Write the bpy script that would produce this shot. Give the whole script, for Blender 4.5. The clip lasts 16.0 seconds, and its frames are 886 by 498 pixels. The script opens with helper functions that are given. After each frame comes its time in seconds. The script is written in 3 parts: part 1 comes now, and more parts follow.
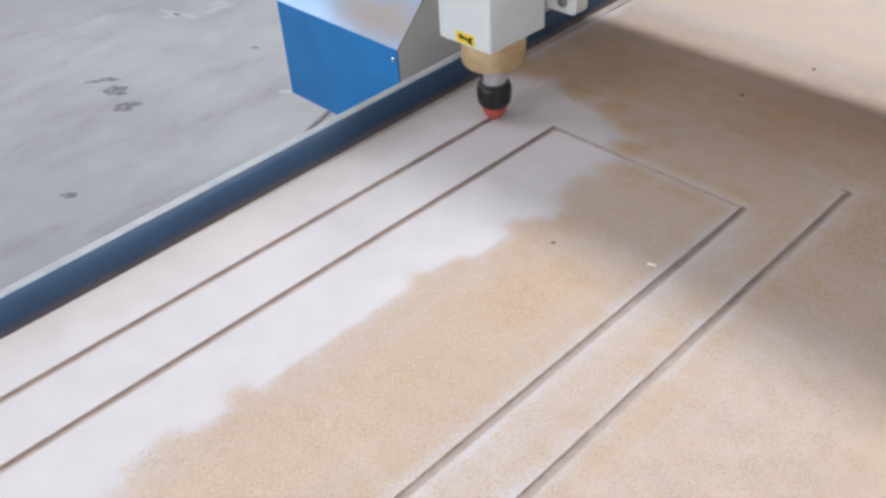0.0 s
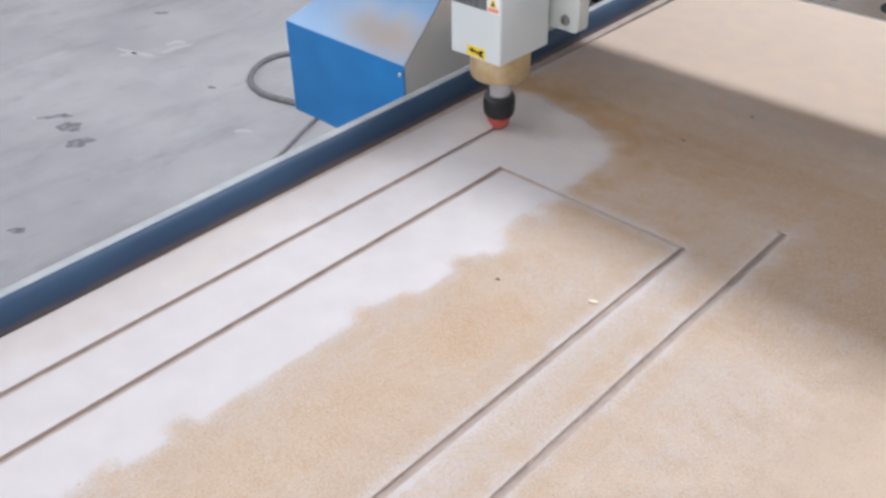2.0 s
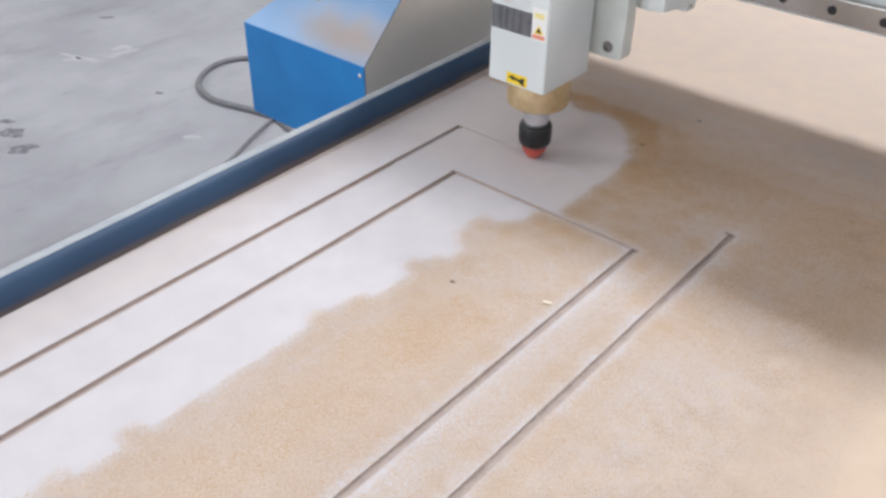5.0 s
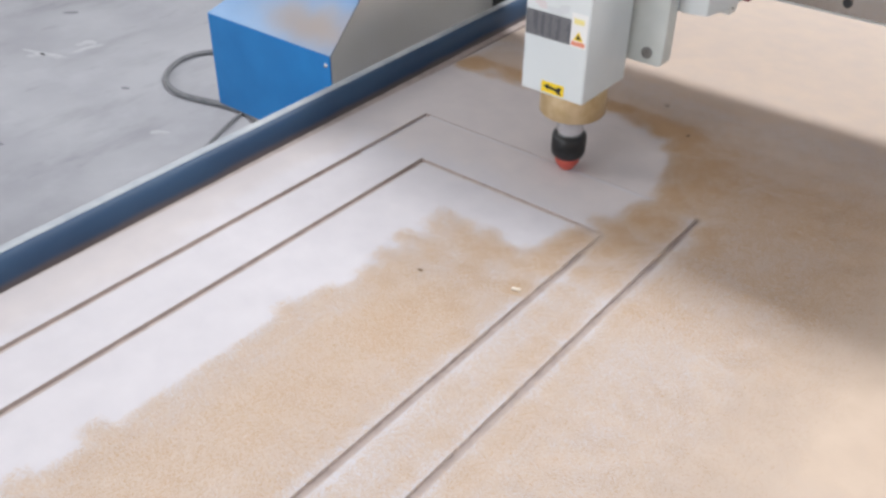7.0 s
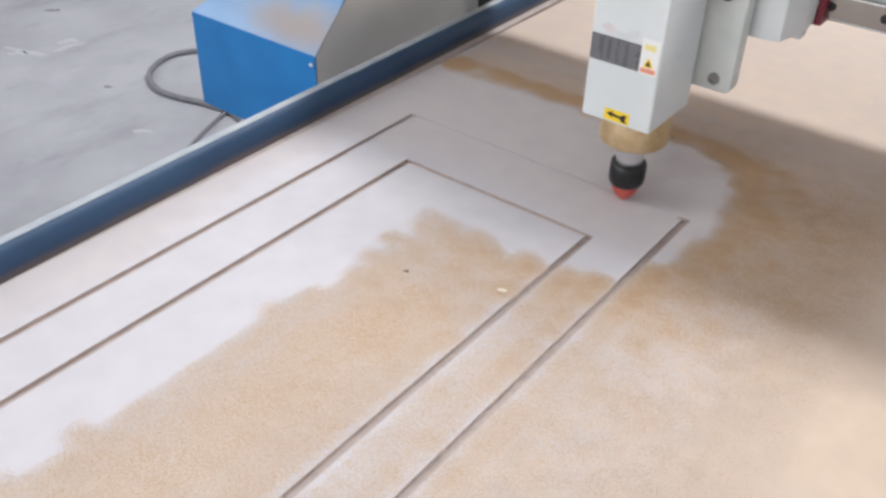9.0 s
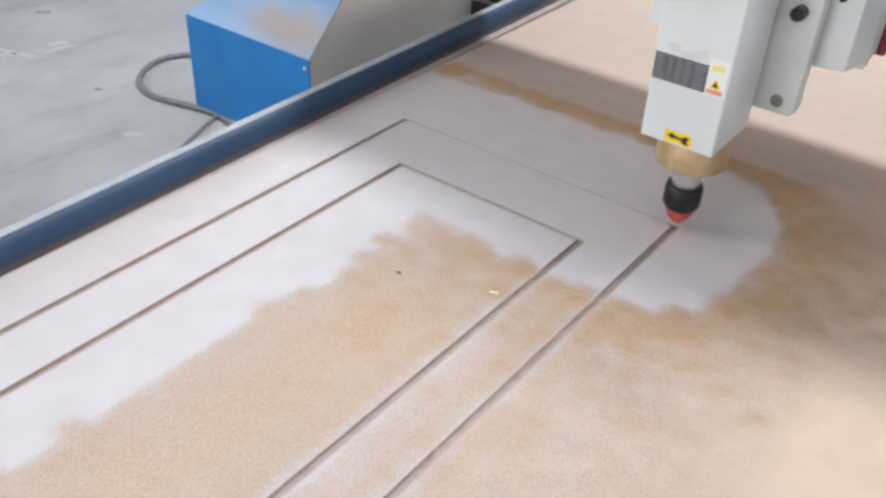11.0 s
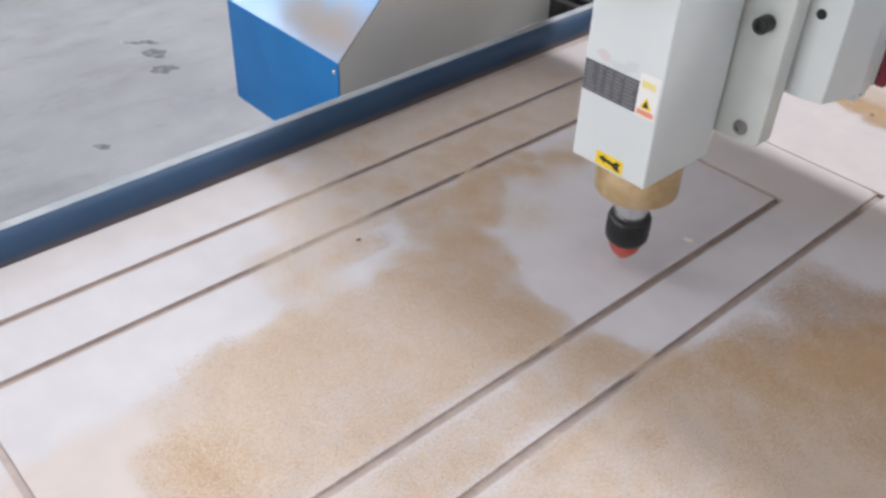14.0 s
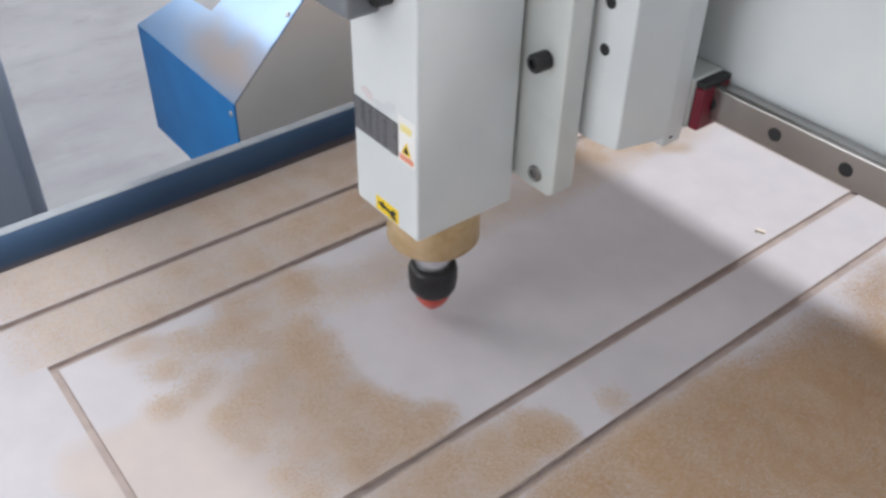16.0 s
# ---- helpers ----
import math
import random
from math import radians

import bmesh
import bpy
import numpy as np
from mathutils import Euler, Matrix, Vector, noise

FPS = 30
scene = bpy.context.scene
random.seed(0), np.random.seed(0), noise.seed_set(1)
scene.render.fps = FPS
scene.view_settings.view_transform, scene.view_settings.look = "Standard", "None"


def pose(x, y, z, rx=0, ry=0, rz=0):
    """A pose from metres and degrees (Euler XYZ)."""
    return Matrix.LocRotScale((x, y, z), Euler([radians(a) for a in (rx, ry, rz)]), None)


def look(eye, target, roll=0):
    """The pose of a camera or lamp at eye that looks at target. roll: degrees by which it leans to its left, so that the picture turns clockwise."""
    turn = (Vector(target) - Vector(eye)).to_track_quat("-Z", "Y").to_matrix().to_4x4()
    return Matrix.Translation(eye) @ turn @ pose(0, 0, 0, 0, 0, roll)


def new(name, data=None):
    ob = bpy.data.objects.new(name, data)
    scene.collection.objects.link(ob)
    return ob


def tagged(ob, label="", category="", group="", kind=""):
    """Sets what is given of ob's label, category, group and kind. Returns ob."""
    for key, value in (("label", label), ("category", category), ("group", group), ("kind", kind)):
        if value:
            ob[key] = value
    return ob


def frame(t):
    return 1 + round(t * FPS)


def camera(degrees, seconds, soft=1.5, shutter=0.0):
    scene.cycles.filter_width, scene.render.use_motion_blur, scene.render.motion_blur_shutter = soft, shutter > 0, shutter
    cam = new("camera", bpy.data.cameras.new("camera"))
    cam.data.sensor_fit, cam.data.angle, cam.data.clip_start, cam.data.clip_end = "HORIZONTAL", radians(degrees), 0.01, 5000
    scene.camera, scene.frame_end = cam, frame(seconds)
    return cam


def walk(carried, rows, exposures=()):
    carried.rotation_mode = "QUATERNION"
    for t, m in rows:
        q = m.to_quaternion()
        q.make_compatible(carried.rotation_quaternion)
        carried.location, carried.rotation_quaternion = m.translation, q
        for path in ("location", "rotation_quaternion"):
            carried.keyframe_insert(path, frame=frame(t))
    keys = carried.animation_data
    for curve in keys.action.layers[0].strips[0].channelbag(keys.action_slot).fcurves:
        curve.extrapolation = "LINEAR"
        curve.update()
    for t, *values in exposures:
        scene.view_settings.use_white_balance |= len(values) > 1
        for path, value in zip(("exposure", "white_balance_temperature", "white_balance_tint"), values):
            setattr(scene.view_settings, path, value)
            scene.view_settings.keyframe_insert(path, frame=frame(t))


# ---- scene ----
cam = camera(52.3, 16.0, soft=2.9, shutter=0.4)
PATH = [
    (0, (0.6976, -0.8773, 0.6651), (-0.0520, -0.1824, -0.1382), -3.67),
    (0.5, (0.7060, -0.8716, 0.6623), (-0.0329, -0.1506, -0.1278), -2.56),
    (1, (0.7084, -0.8787, 0.6708), (-0.0300, -0.1452, -0.1082), -2.21),
    (1.5, (0.7149, -0.8832, 0.6735), (-0.0230, -0.1368, -0.0936), -1.73),
    (2, (0.7204, -0.8805, 0.6647), (-0.0113, -0.1144, -0.0888), -0.87),
    (2.5, (0.7156, -0.8830, 0.6671), (-0.0041, -0.1040, -0.0846), -0.22),
    (3, (0.7114, -0.8828, 0.6638), (0.0068, -0.0893, -0.0870), 0.43),
    (3.5, (0.7125, -0.8800, 0.6639), (0.0158, -0.0799, -0.0874), 0.65),
    (4, (0.7179, -0.8819, 0.6668), (0.0171, -0.0823, -0.0812), 0.37),
    (6.5, (0.7224, -0.8910, 0.6501), (0.0753, -0.0449, -0.0950), 1.67),
    (7, (0.7255, -0.8766, 0.6490), (0.0719, -0.0411, -0.1025), 0.86),
    (7.5, (0.7185, -0.8748, 0.6434), (0.0759, -0.0337, -0.1114), 1.46),
    (8, (0.7197, -0.8788, 0.6482), (0.0798, -0.0327, -0.1032), 1.48),
    (8.5, (0.7186, -0.8747, 0.6467), (0.0745, -0.0319, -0.1048), 1.49),
    (9, (0.7219, -0.8762, 0.6492), (0.0867, -0.0264, -0.1021), 1.69),
    (11.5, (0.7237, -0.8913, 0.6452), (0.0980, -0.0229, -0.0927), 3.12),
    (12, (0.7247, -0.8889, 0.6493), (0.0910, -0.0307, -0.0936), 2.84),
    (12.5, (0.7242, -0.9024, 0.6438), (0.0704, -0.0567, -0.0960), 2.61),
    (13, (0.7328, -0.9153, 0.6455), (0.0470, -0.1048, -0.1047), 2.21),
    (13.5, (0.7231, -0.9421, 0.6435), (0.0090, -0.1665, -0.1171), 2.11),
    (14, (0.7148, -0.9776, 0.6348), (-0.0397, -0.2683, -0.1511), 2.48),
    (14.2, (0.7093, -0.9822, 0.6345), (-0.0413, -0.2719, -0.1541), 2.81),
    (14.5, (0.7130, -0.9805, 0.6344), (-0.0451, -0.2765, -0.1529), 2.39),
    (14.8, (0.7079, -0.9841, 0.6352), (-0.0519, -0.2878, -0.1572), 2.51),
    (15.2, (0.7144, -0.9796, 0.6364), (-0.0575, -0.3007, -0.1594), 2.04),
    (15.5, (0.7101, -0.9865, 0.6374), (-0.0629, -0.3128, -0.1616), 1.87),
    (16, (0.7091, -0.9946, 0.6362), (-0.0859, -0.3520, -0.1670), 1.27),
]
walk(cam, [(t, look(eye, target, roll)) for t, eye, target, roll in PATH])

# ---- light ----
FLOOR = -0.62
world = bpy.data.worlds.new("world")
scene.world = world
world.use_nodes = True
wn = world.node_tree.nodes
sky = wn.new("ShaderNodeTexSky")
sky.sky_type, sky.sun_disc = "NISHITA", False
sky.sun_elevation, sky.sun_rotation = radians(50), radians(-38)
world.node_tree.links.new(sky.outputs[0], wn["Background"].inputs[0])
wn["Background"].inputs[1].default_value = 0.12


def area(name, eye, target, sx, sy, watts, colour):
    data = bpy.data.lights.new(name, "AREA")
    data.shape, data.size, data.size_y, data.energy, data.color = "RECTANGLE", sx, sy, watts, colour
    ob = new(name, data)
    ob.matrix_world = look(eye, target)
    return ob


# lamps in made-up, unseen hall openings: two roof lights, the gate, two windows
area("key_lamp", (1.7, 3.95, 6.3), (1.7, 0.1, 0), 7.0, 0.9, 555, (0.95, 0.97, 1.0))
# fill lamps added to lift the shaded faces
area("south_fill", (-1.5, -7.4, 1.4), (0.2, 0, 0.2), 4.2, 3.4, 200, (0.94, 0.97, 1.0))
area("west_fill", (-7.05, -4.6, 4.1), (0.2, 0.1, 0), 3.4, 2.2, 207, (1.0, 0.985, 0.965))
area("overhead_fill", (-0.3, -2.6, 6.3), (0.4, -0.6, 0), 3.4, 3.4, 85, (1.0, 0.98, 0.955))
area("east_fill", (6.45, -1.0, 2.5), (0, 0.2, 0.1), 3.8, 2.0, 32, (1.0, 0.99, 0.975))
scene.view_settings.exposure = 0.03


# ---- materials ----
def links(mat):
    return mat.node_tree.nodes, mat.node_tree.links


def material(name, colour, rough=0.6, metal=0.0, colour2=None, scale=8.0, bump=0.0, bump_scale=200.0, rough2=None, detail=6.0, spread=(0.35, 0.65), coat=0.0, coords="Object"):
    """Two-scale noise over a base colour, with fine relief."""
    mat = bpy.data.materials.new(name)
    mat.use_nodes = True
    n, l = links(mat)
    b = n["Principled BSDF"]
    b.inputs["Metallic"].default_value = metal
    b.inputs["Roughness"].default_value = rough
    b.inputs["Coat Weight"].default_value = coat
    c = n.new("ShaderNodeTexCoord")
    t = n.new("ShaderNodeTexNoise")
    t.inputs["Scale"].default_value, t.inputs["Detail"].default_value = scale, detail
    l.new(c.outputs[coords], t.inputs["Vector"])
    r = n.new("ShaderNodeValToRGB")
    r.color_ramp.elements[0].position, r.color_ramp.elements[1].position = spread
    r.color_ramp.elements[0].color = (*colour, 1)
    r.color_ramp.elements[1].color = (*(colour2 or [min(1, v * 1.12) for v in colour]), 1)
    l.new(t.outputs["Fac"], r.inputs["Fac"])
    l.new(r.outputs["Color"], b.inputs["Base Color"])
    if rough2 is not None:
        m = n.new("ShaderNodeMapRange")
        m.inputs["To Min"].default_value, m.inputs["To Max"].default_value = rough, rough2
        l.new(t.outputs["Fac"], m.inputs["Value"])
        l.new(m.outputs["Result"], b.inputs["Roughness"])
    if bump:
        t2 = n.new("ShaderNodeTexNoise")
        t2.inputs["Scale"].default_value, t2.inputs["Detail"].default_value = bump_scale, 4
        l.new(c.outputs[coords], t2.inputs["Vector"])
        bp = n.new("ShaderNodeBump")
        bp.inputs["Strength"].default_value, bp.inputs["Distance"].default_value = bump, 0.002
        l.new(t2.outputs["Fac"], bp.inputs["Height"])
        l.new(bp.outputs["Normal"], b.inputs["Normal"])
    return mat



def concrete():
    """Trowelled concrete: broad clouds, drawn-out smears and small dark specks."""
    mat = material("concrete", (0.310, 0.310, 0.336), 0.55, 0, (0.39, 0.39, 0.416), 2.6, 0.25, 60, rough2=0.75)
    n, l = links(mat)
    b = n["Principled BSDF"]
    c = n.new("ShaderNodeTexCoord")

    def over(scale, stretch, angle, lo, hi, depth):
        """Darkens by depth where a stretched noise lies between lo and hi."""
        m = n.new("ShaderNodeMapping")
        m.inputs["Rotation"].default_value[2] = radians(angle)
        m.inputs["Scale"].default_value = (scale, scale * stretch, scale)
        l.new(c.outputs["Object"], m.inputs["Vector"])
        t = n.new("ShaderNodeTexNoise")
        t.inputs["Scale"].default_value, t.inputs["Detail"].default_value, t.inputs["Roughness"].default_value = 1.0, 7, 0.6
        l.new(m.outputs["Vector"], t.inputs["Vector"])
        r = n.new("ShaderNodeMapRange")
        r.interpolation_type = "SMOOTHSTEP"
        r.inputs["From Min"].default_value, r.inputs["From Max"].default_value = lo, hi
        r.inputs["To Min"].default_value, r.inputs["To Max"].default_value = 1.0, depth
        l.new(t.outputs["Fac"], r.inputs["Value"])
        v = n.new("ShaderNodeVectorMath")
        v.operation = "SCALE"
        l.new(b.inputs["Base Color"].links[0].from_socket, v.inputs[0])
        l.new(r.outputs["Result"], v.inputs["Scale"])
        l.new(v.outputs["Vector"], b.inputs["Base Color"])

    over(7, 0.35, 35, 0.50, 0.72, 0.84)
    over(16, 0.5, -20, 0.58, 0.74, 0.86)
    over(5, 1.0, 0, 0.52, 0.30, 1.10)
    over(45, 0.7, 10, 0.69, 0.76, 0.72)
    return mat


M_CONCRETE = concrete()
M_WALL = material("wall_paint", (0.70, 0.68, 0.65), 0.8, 0, (0.76, 0.74, 0.71), 1.2)
M_ROOF = material("roof_sheet", (0.5, 0.52, 0.55), 0.7, 0, None, 2)
M_BLUE = material("blue_paint", (0.006, 0.195, 0.55), 0.5, 0, (0.011, 0.23, 0.61), 12, 0.04, 300)
M_RAILBLUE = material("rail_blue_paint", (0.016, 0.048, 0.108), 0.45, 0, (0.027, 0.070, 0.14), 5, 0.06, 200, rough2=0.6)


def footed(mat, lo, hi, colour):
    """Brown dust settled along the foot of a beam, with an uneven upper edge."""
    n, l = links(mat)
    b = n["Principled BSDF"]
    old = b.inputs["Base Color"].links[0].from_socket
    c = n.new("ShaderNodeTexCoord")
    sep = n.new("ShaderNodeSeparateXYZ")
    l.new(c.outputs["Object"], sep.inputs[0])
    t = n.new("ShaderNodeTexNoise")
    t.inputs["Scale"].default_value, t.inputs["Detail"].default_value = 9, 5
    l.new(c.outputs["Object"], t.inputs["Vector"])
    add = n.new("ShaderNodeMath")
    add.operation = "MULTIPLY_ADD"
    add.inputs[1].default_value = 0.012
    l.new(t.outputs["Fac"], add.inputs[0])
    l.new(sep.outputs["Z"], add.inputs[2])
    r = n.new("ShaderNodeMapRange")
    r.interpolation_type = "SMOOTHSTEP"
    r.inputs["From Min"].default_value, r.inputs["From Max"].default_value = lo, hi
    r.inputs["To Min"].default_value, r.inputs["To Max"].default_value = 0.75, 0.0
    l.new(add.outputs[0], r.inputs["Value"])
    mix = n.new("ShaderNodeMix")
    mix.data_type = "RGBA"
    l.new(r.outputs["Result"], mix.inputs["Factor"])
    l.new(old, mix.inputs["A"])
    mix.inputs["B"].default_value = (*colour, 1)
    l.new(mix.outputs["Result"], b.inputs["Base Color"])


footed(M_RAILBLUE, 0.004, 0.016, (0.17, 0.125, 0.105))
# same blue paint as the front; the sky's glare is mixed into this paler base
M_SHEENBLUE = material("blue_sheet_painted_sheen", (0.20, 0.36, 0.62), 0.33, 0.25, (0.28, 0.44, 0.68), 5, 0.03, 60, rough2=0.35)


def dusted(mat, centre, size):
    """A soft-edged settled patch of tan dust round a place of the thing."""
    n, l = links(mat)
    b = n["Principled BSDF"]
    old = b.inputs["Base Color"].links[0].from_socket
    c = n.new("ShaderNodeTexCoord")
    m = n.new("ShaderNodeMapping")
    m.vector_type = "TEXTURE"
    m.inputs["Location"].default_value, m.inputs["Scale"].default_value = centre, size
    l.new(c.outputs["Object"], m.inputs["Vector"])
    ln = n.new("ShaderNodeVectorMath")
    ln.operation = "LENGTH"
    l.new(m.outputs["Vector"], ln.inputs[0])
    t = n.new("ShaderNodeTexNoise")
    t.inputs["Scale"].default_value, t.inputs["Detail"].default_value = 14, 5
    l.new(c.outputs["Object"], t.inputs["Vector"])
    add = n.new("ShaderNodeMath")
    add.operation = "MULTIPLY_ADD"
    add.inputs[1].default_value = 0.9
    l.new(t.outputs["Fac"], add.inputs[0])
    l.new(ln.outputs["Value"], add.inputs[2])
    r = n.new("ShaderNodeMapRange")
    r.interpolation_type = "SMOOTHSTEP"
    r.inputs["From Min"].default_value, r.inputs["From Max"].default_value = 0.45, 1.65
    r.inputs["To Min"].default_value, r.inputs["To Max"].default_value = 0.75, 0.0
    l.new(add.outputs[0], r.inputs["Value"])
    mix = n.new("ShaderNodeMix")
    mix.data_type = "RGBA"
    l.new(r.outputs["Result"], mix.inputs["Factor"])
    l.new(old, mix.inputs["A"])
    mix.inputs["B"].default_value = (0.55, 0.42, 0.31, 1)
    l.new(mix.outputs["Result"], b.inputs["Base Color"])
    rough = n.new("ShaderNodeMapRange")
    rough.inputs["To Min"].default_value, rough.inputs["To Max"].default_value = 0.30, 0.85
    l.new(r.outputs["Result"], rough.inputs["Value"])
    l.new(rough.outputs["Result"], b.inputs["Roughness"])


dusted(M_SHEENBLUE, (-0.375, 0.058, 0.051), (0.19, 0.060, 0.060))
M_SILVER = material("dusty_steel_sheet", (0.90, 0.875, 0.84), 0.30, 0.8, (0.93, 0.92, 0.91), 5, 0.02, 30, rough2=0.45)
M_EDGEDUST = material("dusty_edge", (0.36, 0.39, 0.43), 0.75, 0, (0.46, 0.48, 0.50), 25, 0.2, 250)
# pale reflector colour for the beam's hidden outer face
M_BOUNCE = material("pale_bounce_plate", (0.60, 0.585, 0.565), 0.8, 0, (0.70, 0.68, 0.655), 18, 0.15, 250)
M_WHITE = material("white_enamel", (0.63, 0.665, 0.68), 0.36, 0, (0.72, 0.745, 0.75), 7, 0.03, 250)
M_PLATE = material("machined_plate", (0.56, 0.59, 0.575), 0.42, 0.1, (0.70, 0.72, 0.70), 9, 0.03, 250)
M_BRASS = material("dusty_brass", (0.46, 0.325, 0.165), 0.5, 0.35, (0.64, 0.49, 0.31), 35, 0.15, 250)
M_BLACK = material("black_oxide", (0.012, 0.012, 0.014), 0.4, 0.2, (0.03, 0.03, 0.032), 30)
M_SHAFT = material("bright_steel", (0.66, 0.67, 0.70), 0.2, 0.9, (0.75, 0.75, 0.77), 30)
M_RED = material("red_cutter", (0.42, 0.055, 0.04), 0.45, 0, (0.58, 0.12, 0.09), 60)
M_SEAL = material("red_seal", (0.13, 0.005, 0.018), 0.45, 0, (0.20, 0.010, 0.03), 40)
M_STEEL = material("ground_steel", (0.27, 0.255, 0.245), 0.24, 0.85, (0.36, 0.345, 0.335), 12, 0.02, 300)
M_DARK = material("dark_hole", (0.008, 0.008, 0.01), 0.6)
M_BOLT = material("zinc_bolt", (0.20, 0.195, 0.19), 0.35, 0.7, (0.36, 0.35, 0.34), 60)
M_SCREW = material("bright_screw", (0.72, 0.72, 0.72), 0.25, 0.6, (0.80, 0.80, 0.80), 60)
M_GREY = material("grey_plastic", (0.17, 0.18, 0.20), 0.45, 0, (0.21, 0.22, 0.24), 20)
M_CABINET = material("grey_cabinet_paint", (0.32, 0.37, 0.45), 0.5, 0, (0.36, 0.41, 0.49), 4)
M_CABLE = material("grey_cable", (0.14, 0.145, 0.16), 0.5, 0, (0.2, 0.2, 0.21), 40)
M_NAME = material("nameplate_grey", (0.10, 0.10, 0.115), 0.35, 0.3, (0.14, 0.14, 0.15), 40)
M_PRINT = material("pale_print", (0.19, 0.19, 0.20), 0.5)
M_LABEL = material("label_white", (0.76, 0.75, 0.74), 0.5)
M_YELLOW = material("label_yellow", (0.85, 0.60, 0.02), 0.45)
M_PALEYELLOW = material("faded_yellow", (0.75, 0.66, 0.28), 0.5)
M_ORANGE = material("label_red", (0.72, 0.27, 0.18), 0.5)
M_GHOST = material("ghost_pink", (0.62, 0.57, 0.58), 0.4)
M_GHOST2 = material("ghost_grey", (0.58, 0.60, 0.62), 0.4)
M_INK = material("ink", (0.015, 0.014, 0.012), 0.5)
M_STAIN = material("black_scuff", (0.15, 0.15, 0.165), 0.7, 0, (0.26, 0.26, 0.28), 45, spread=(0.45, 0.65))
M_SCUFF = material("white_scuff", (0.48, 0.48, 0.50), 0.7, 0, (0.36, 0.36, 0.385), 20)
M_CHIP = material("wood_chip", (0.75, 0.66, 0.55), 0.8)
M_SPECK = material("dark_chip", (0.16, 0.10, 0.06), 0.8)

DUST_A, DUST_B = (0.44, 0.285, 0.165), (0.52, 0.345, 0.21)
CLEAN_A, CLEAN_B = (0.56, 0.54, 0.575), (0.605, 0.585, 0.62)


def board_material():
    """Pale fibreboard; wood dust lies on it except where the cutter's draught has swept it."""
    mat = bpy.data.materials.new("dusty_fibreboard")
    mat.use_nodes = True
    n, l = links(mat)
    b = n["Principled BSDF"]
    b.inputs["Roughness"].default_value = 0.75
    b.inputs["Specular IOR Level"].default_value = 0.25
    c = n.new("ShaderNodeTexCoord")
    sep = n.new("ShaderNodeSeparateXYZ")

    def math_node(op, a, bb=None, cc=None):
        m = n.new("ShaderNodeMath")
        m.operation = op
        for i, v in enumerate((a, bb, cc)):
            if v is None:
                continue
            if isinstance(v, (int, float)):
                m.inputs[i].default_value = v
            else:
                l.new(v, m.inputs[i])
        return m.outputs[0]

    def noise_node(scale, detail, rough=0.55):
        t = n.new("ShaderNodeTexNoise")
        t.inputs["Scale"].default_value, t.inputs["Detail"].default_value, t.inputs["Roughness"].default_value = scale, detail, rough
        l.new(c.outputs["Object"], t.inputs["Vector"])
        return t.outputs["Fac"]

    def step(v, lo, hi):
        m = n.new("ShaderNodeMapRange")
        m.interpolation_type = "SMOOTHSTEP"
        m.inputs["From Min"].default_value, m.inputs["From Max"].default_value = lo, hi
        l.new(v, m.inputs["Value"])
        return m.outputs["Result"]

    l.new(c.outputs["Object"], sep.inputs[0])
    x, y = sep.outputs["X"], sep.outputs["Y"]
    big, mid, fine = noise_node(5, 4), noise_node(22, 5), noise_node(420, 3)
    wob = math_node("ADD", math_node("MULTIPLY_ADD", big, 0.16, -0.08), math_node("MULTIPLY_ADD", mid, 0.05, -0.025))
    xw = math_node("ADD", x, wob)
    xs = math_node("ADD", x, math_node("MULTIPLY_ADD", mid, 0.05, -0.025))
    yw = math_node("ADD", y, wob)
    def band(v, lo, hi, soft):
        return math_node("MULTIPLY", step(v, lo - soft, lo + soft), math_node("SUBTRACT", 1.0, step(v, hi - soft, hi + soft)))

    # a film by the table's edge, the near end of the panel, the sheet to the right, and the far end
    left = math_node("MULTIPLY", math_node("SUBTRACT", 1.0, step(xw, -0.15, -0.07)), 0.30)
    panel = math_node("MULTIPLY", step(xs, 0.085, 0.12), math_node("MULTIPLY", band(yw, -0.95, -0.68, 0.03), 0.5))
    right = math_node("MULTIPLY", math_node("MULTIPLY", step(xs, 0.515, 0.575), math_node("MULTIPLY_ADD", step(yw, -0.4, -0.05), 0.2, 0.92)), 1.0)
    near = math_node("MULTIPLY", math_node("MULTIPLY", step(xw, 0.29, 0.34), math_node("SUBTRACT", 1.0, step(yw, -0.74, -0.62))), 0.5)
    far = math_node("MULTIPLY", step(yw, 0.38, 0.46), 0.85)
    amount = math_node("MAXIMUM", math_node("MAXIMUM", left, panel), math_node("MAXIMUM", right, far))
    amount = math_node("MAXIMUM", amount, near)
    amount = math_node("MAXIMUM", amount, 0.12)
    amount = math_node("MAXIMUM", amount, math_node("MULTIPLY", step(yw, -0.06, 0.06), 0.32))
    patch = math_node("MULTIPLY_ADD", mid, 0.5, 0.72)
    amount = math_node("MULTIPLY", amount, patch)
    amount = math_node("MINIMUM", amount, 1.0)

    def ramp(a, bb, fac):
        r = n.new("ShaderNodeValToRGB")
        r.color_ramp.elements[0].position, r.color_ramp.elements[1].position = 0.3, 0.7
        r.color_ramp.elements[0].color, r.color_ramp.elements[1].color = (*a, 1), (*bb, 1)
        l.new(fac, r.inputs["Fac"])
        return r.outputs["Color"]

    mix = n.new("ShaderNodeMix")
    mix.data_type = "RGBA"
    l.new(amount, mix.inputs["Factor"])
    l.new(ramp(CLEAN_A, CLEAN_B, mid), mix.inputs["A"])
    l.new(ramp((0.545, 0.42, 0.325), (0.605, 0.475, 0.375), mid), mix.inputs["B"])
    l.new(mix.outputs["Result"], b.inputs["Base Color"])
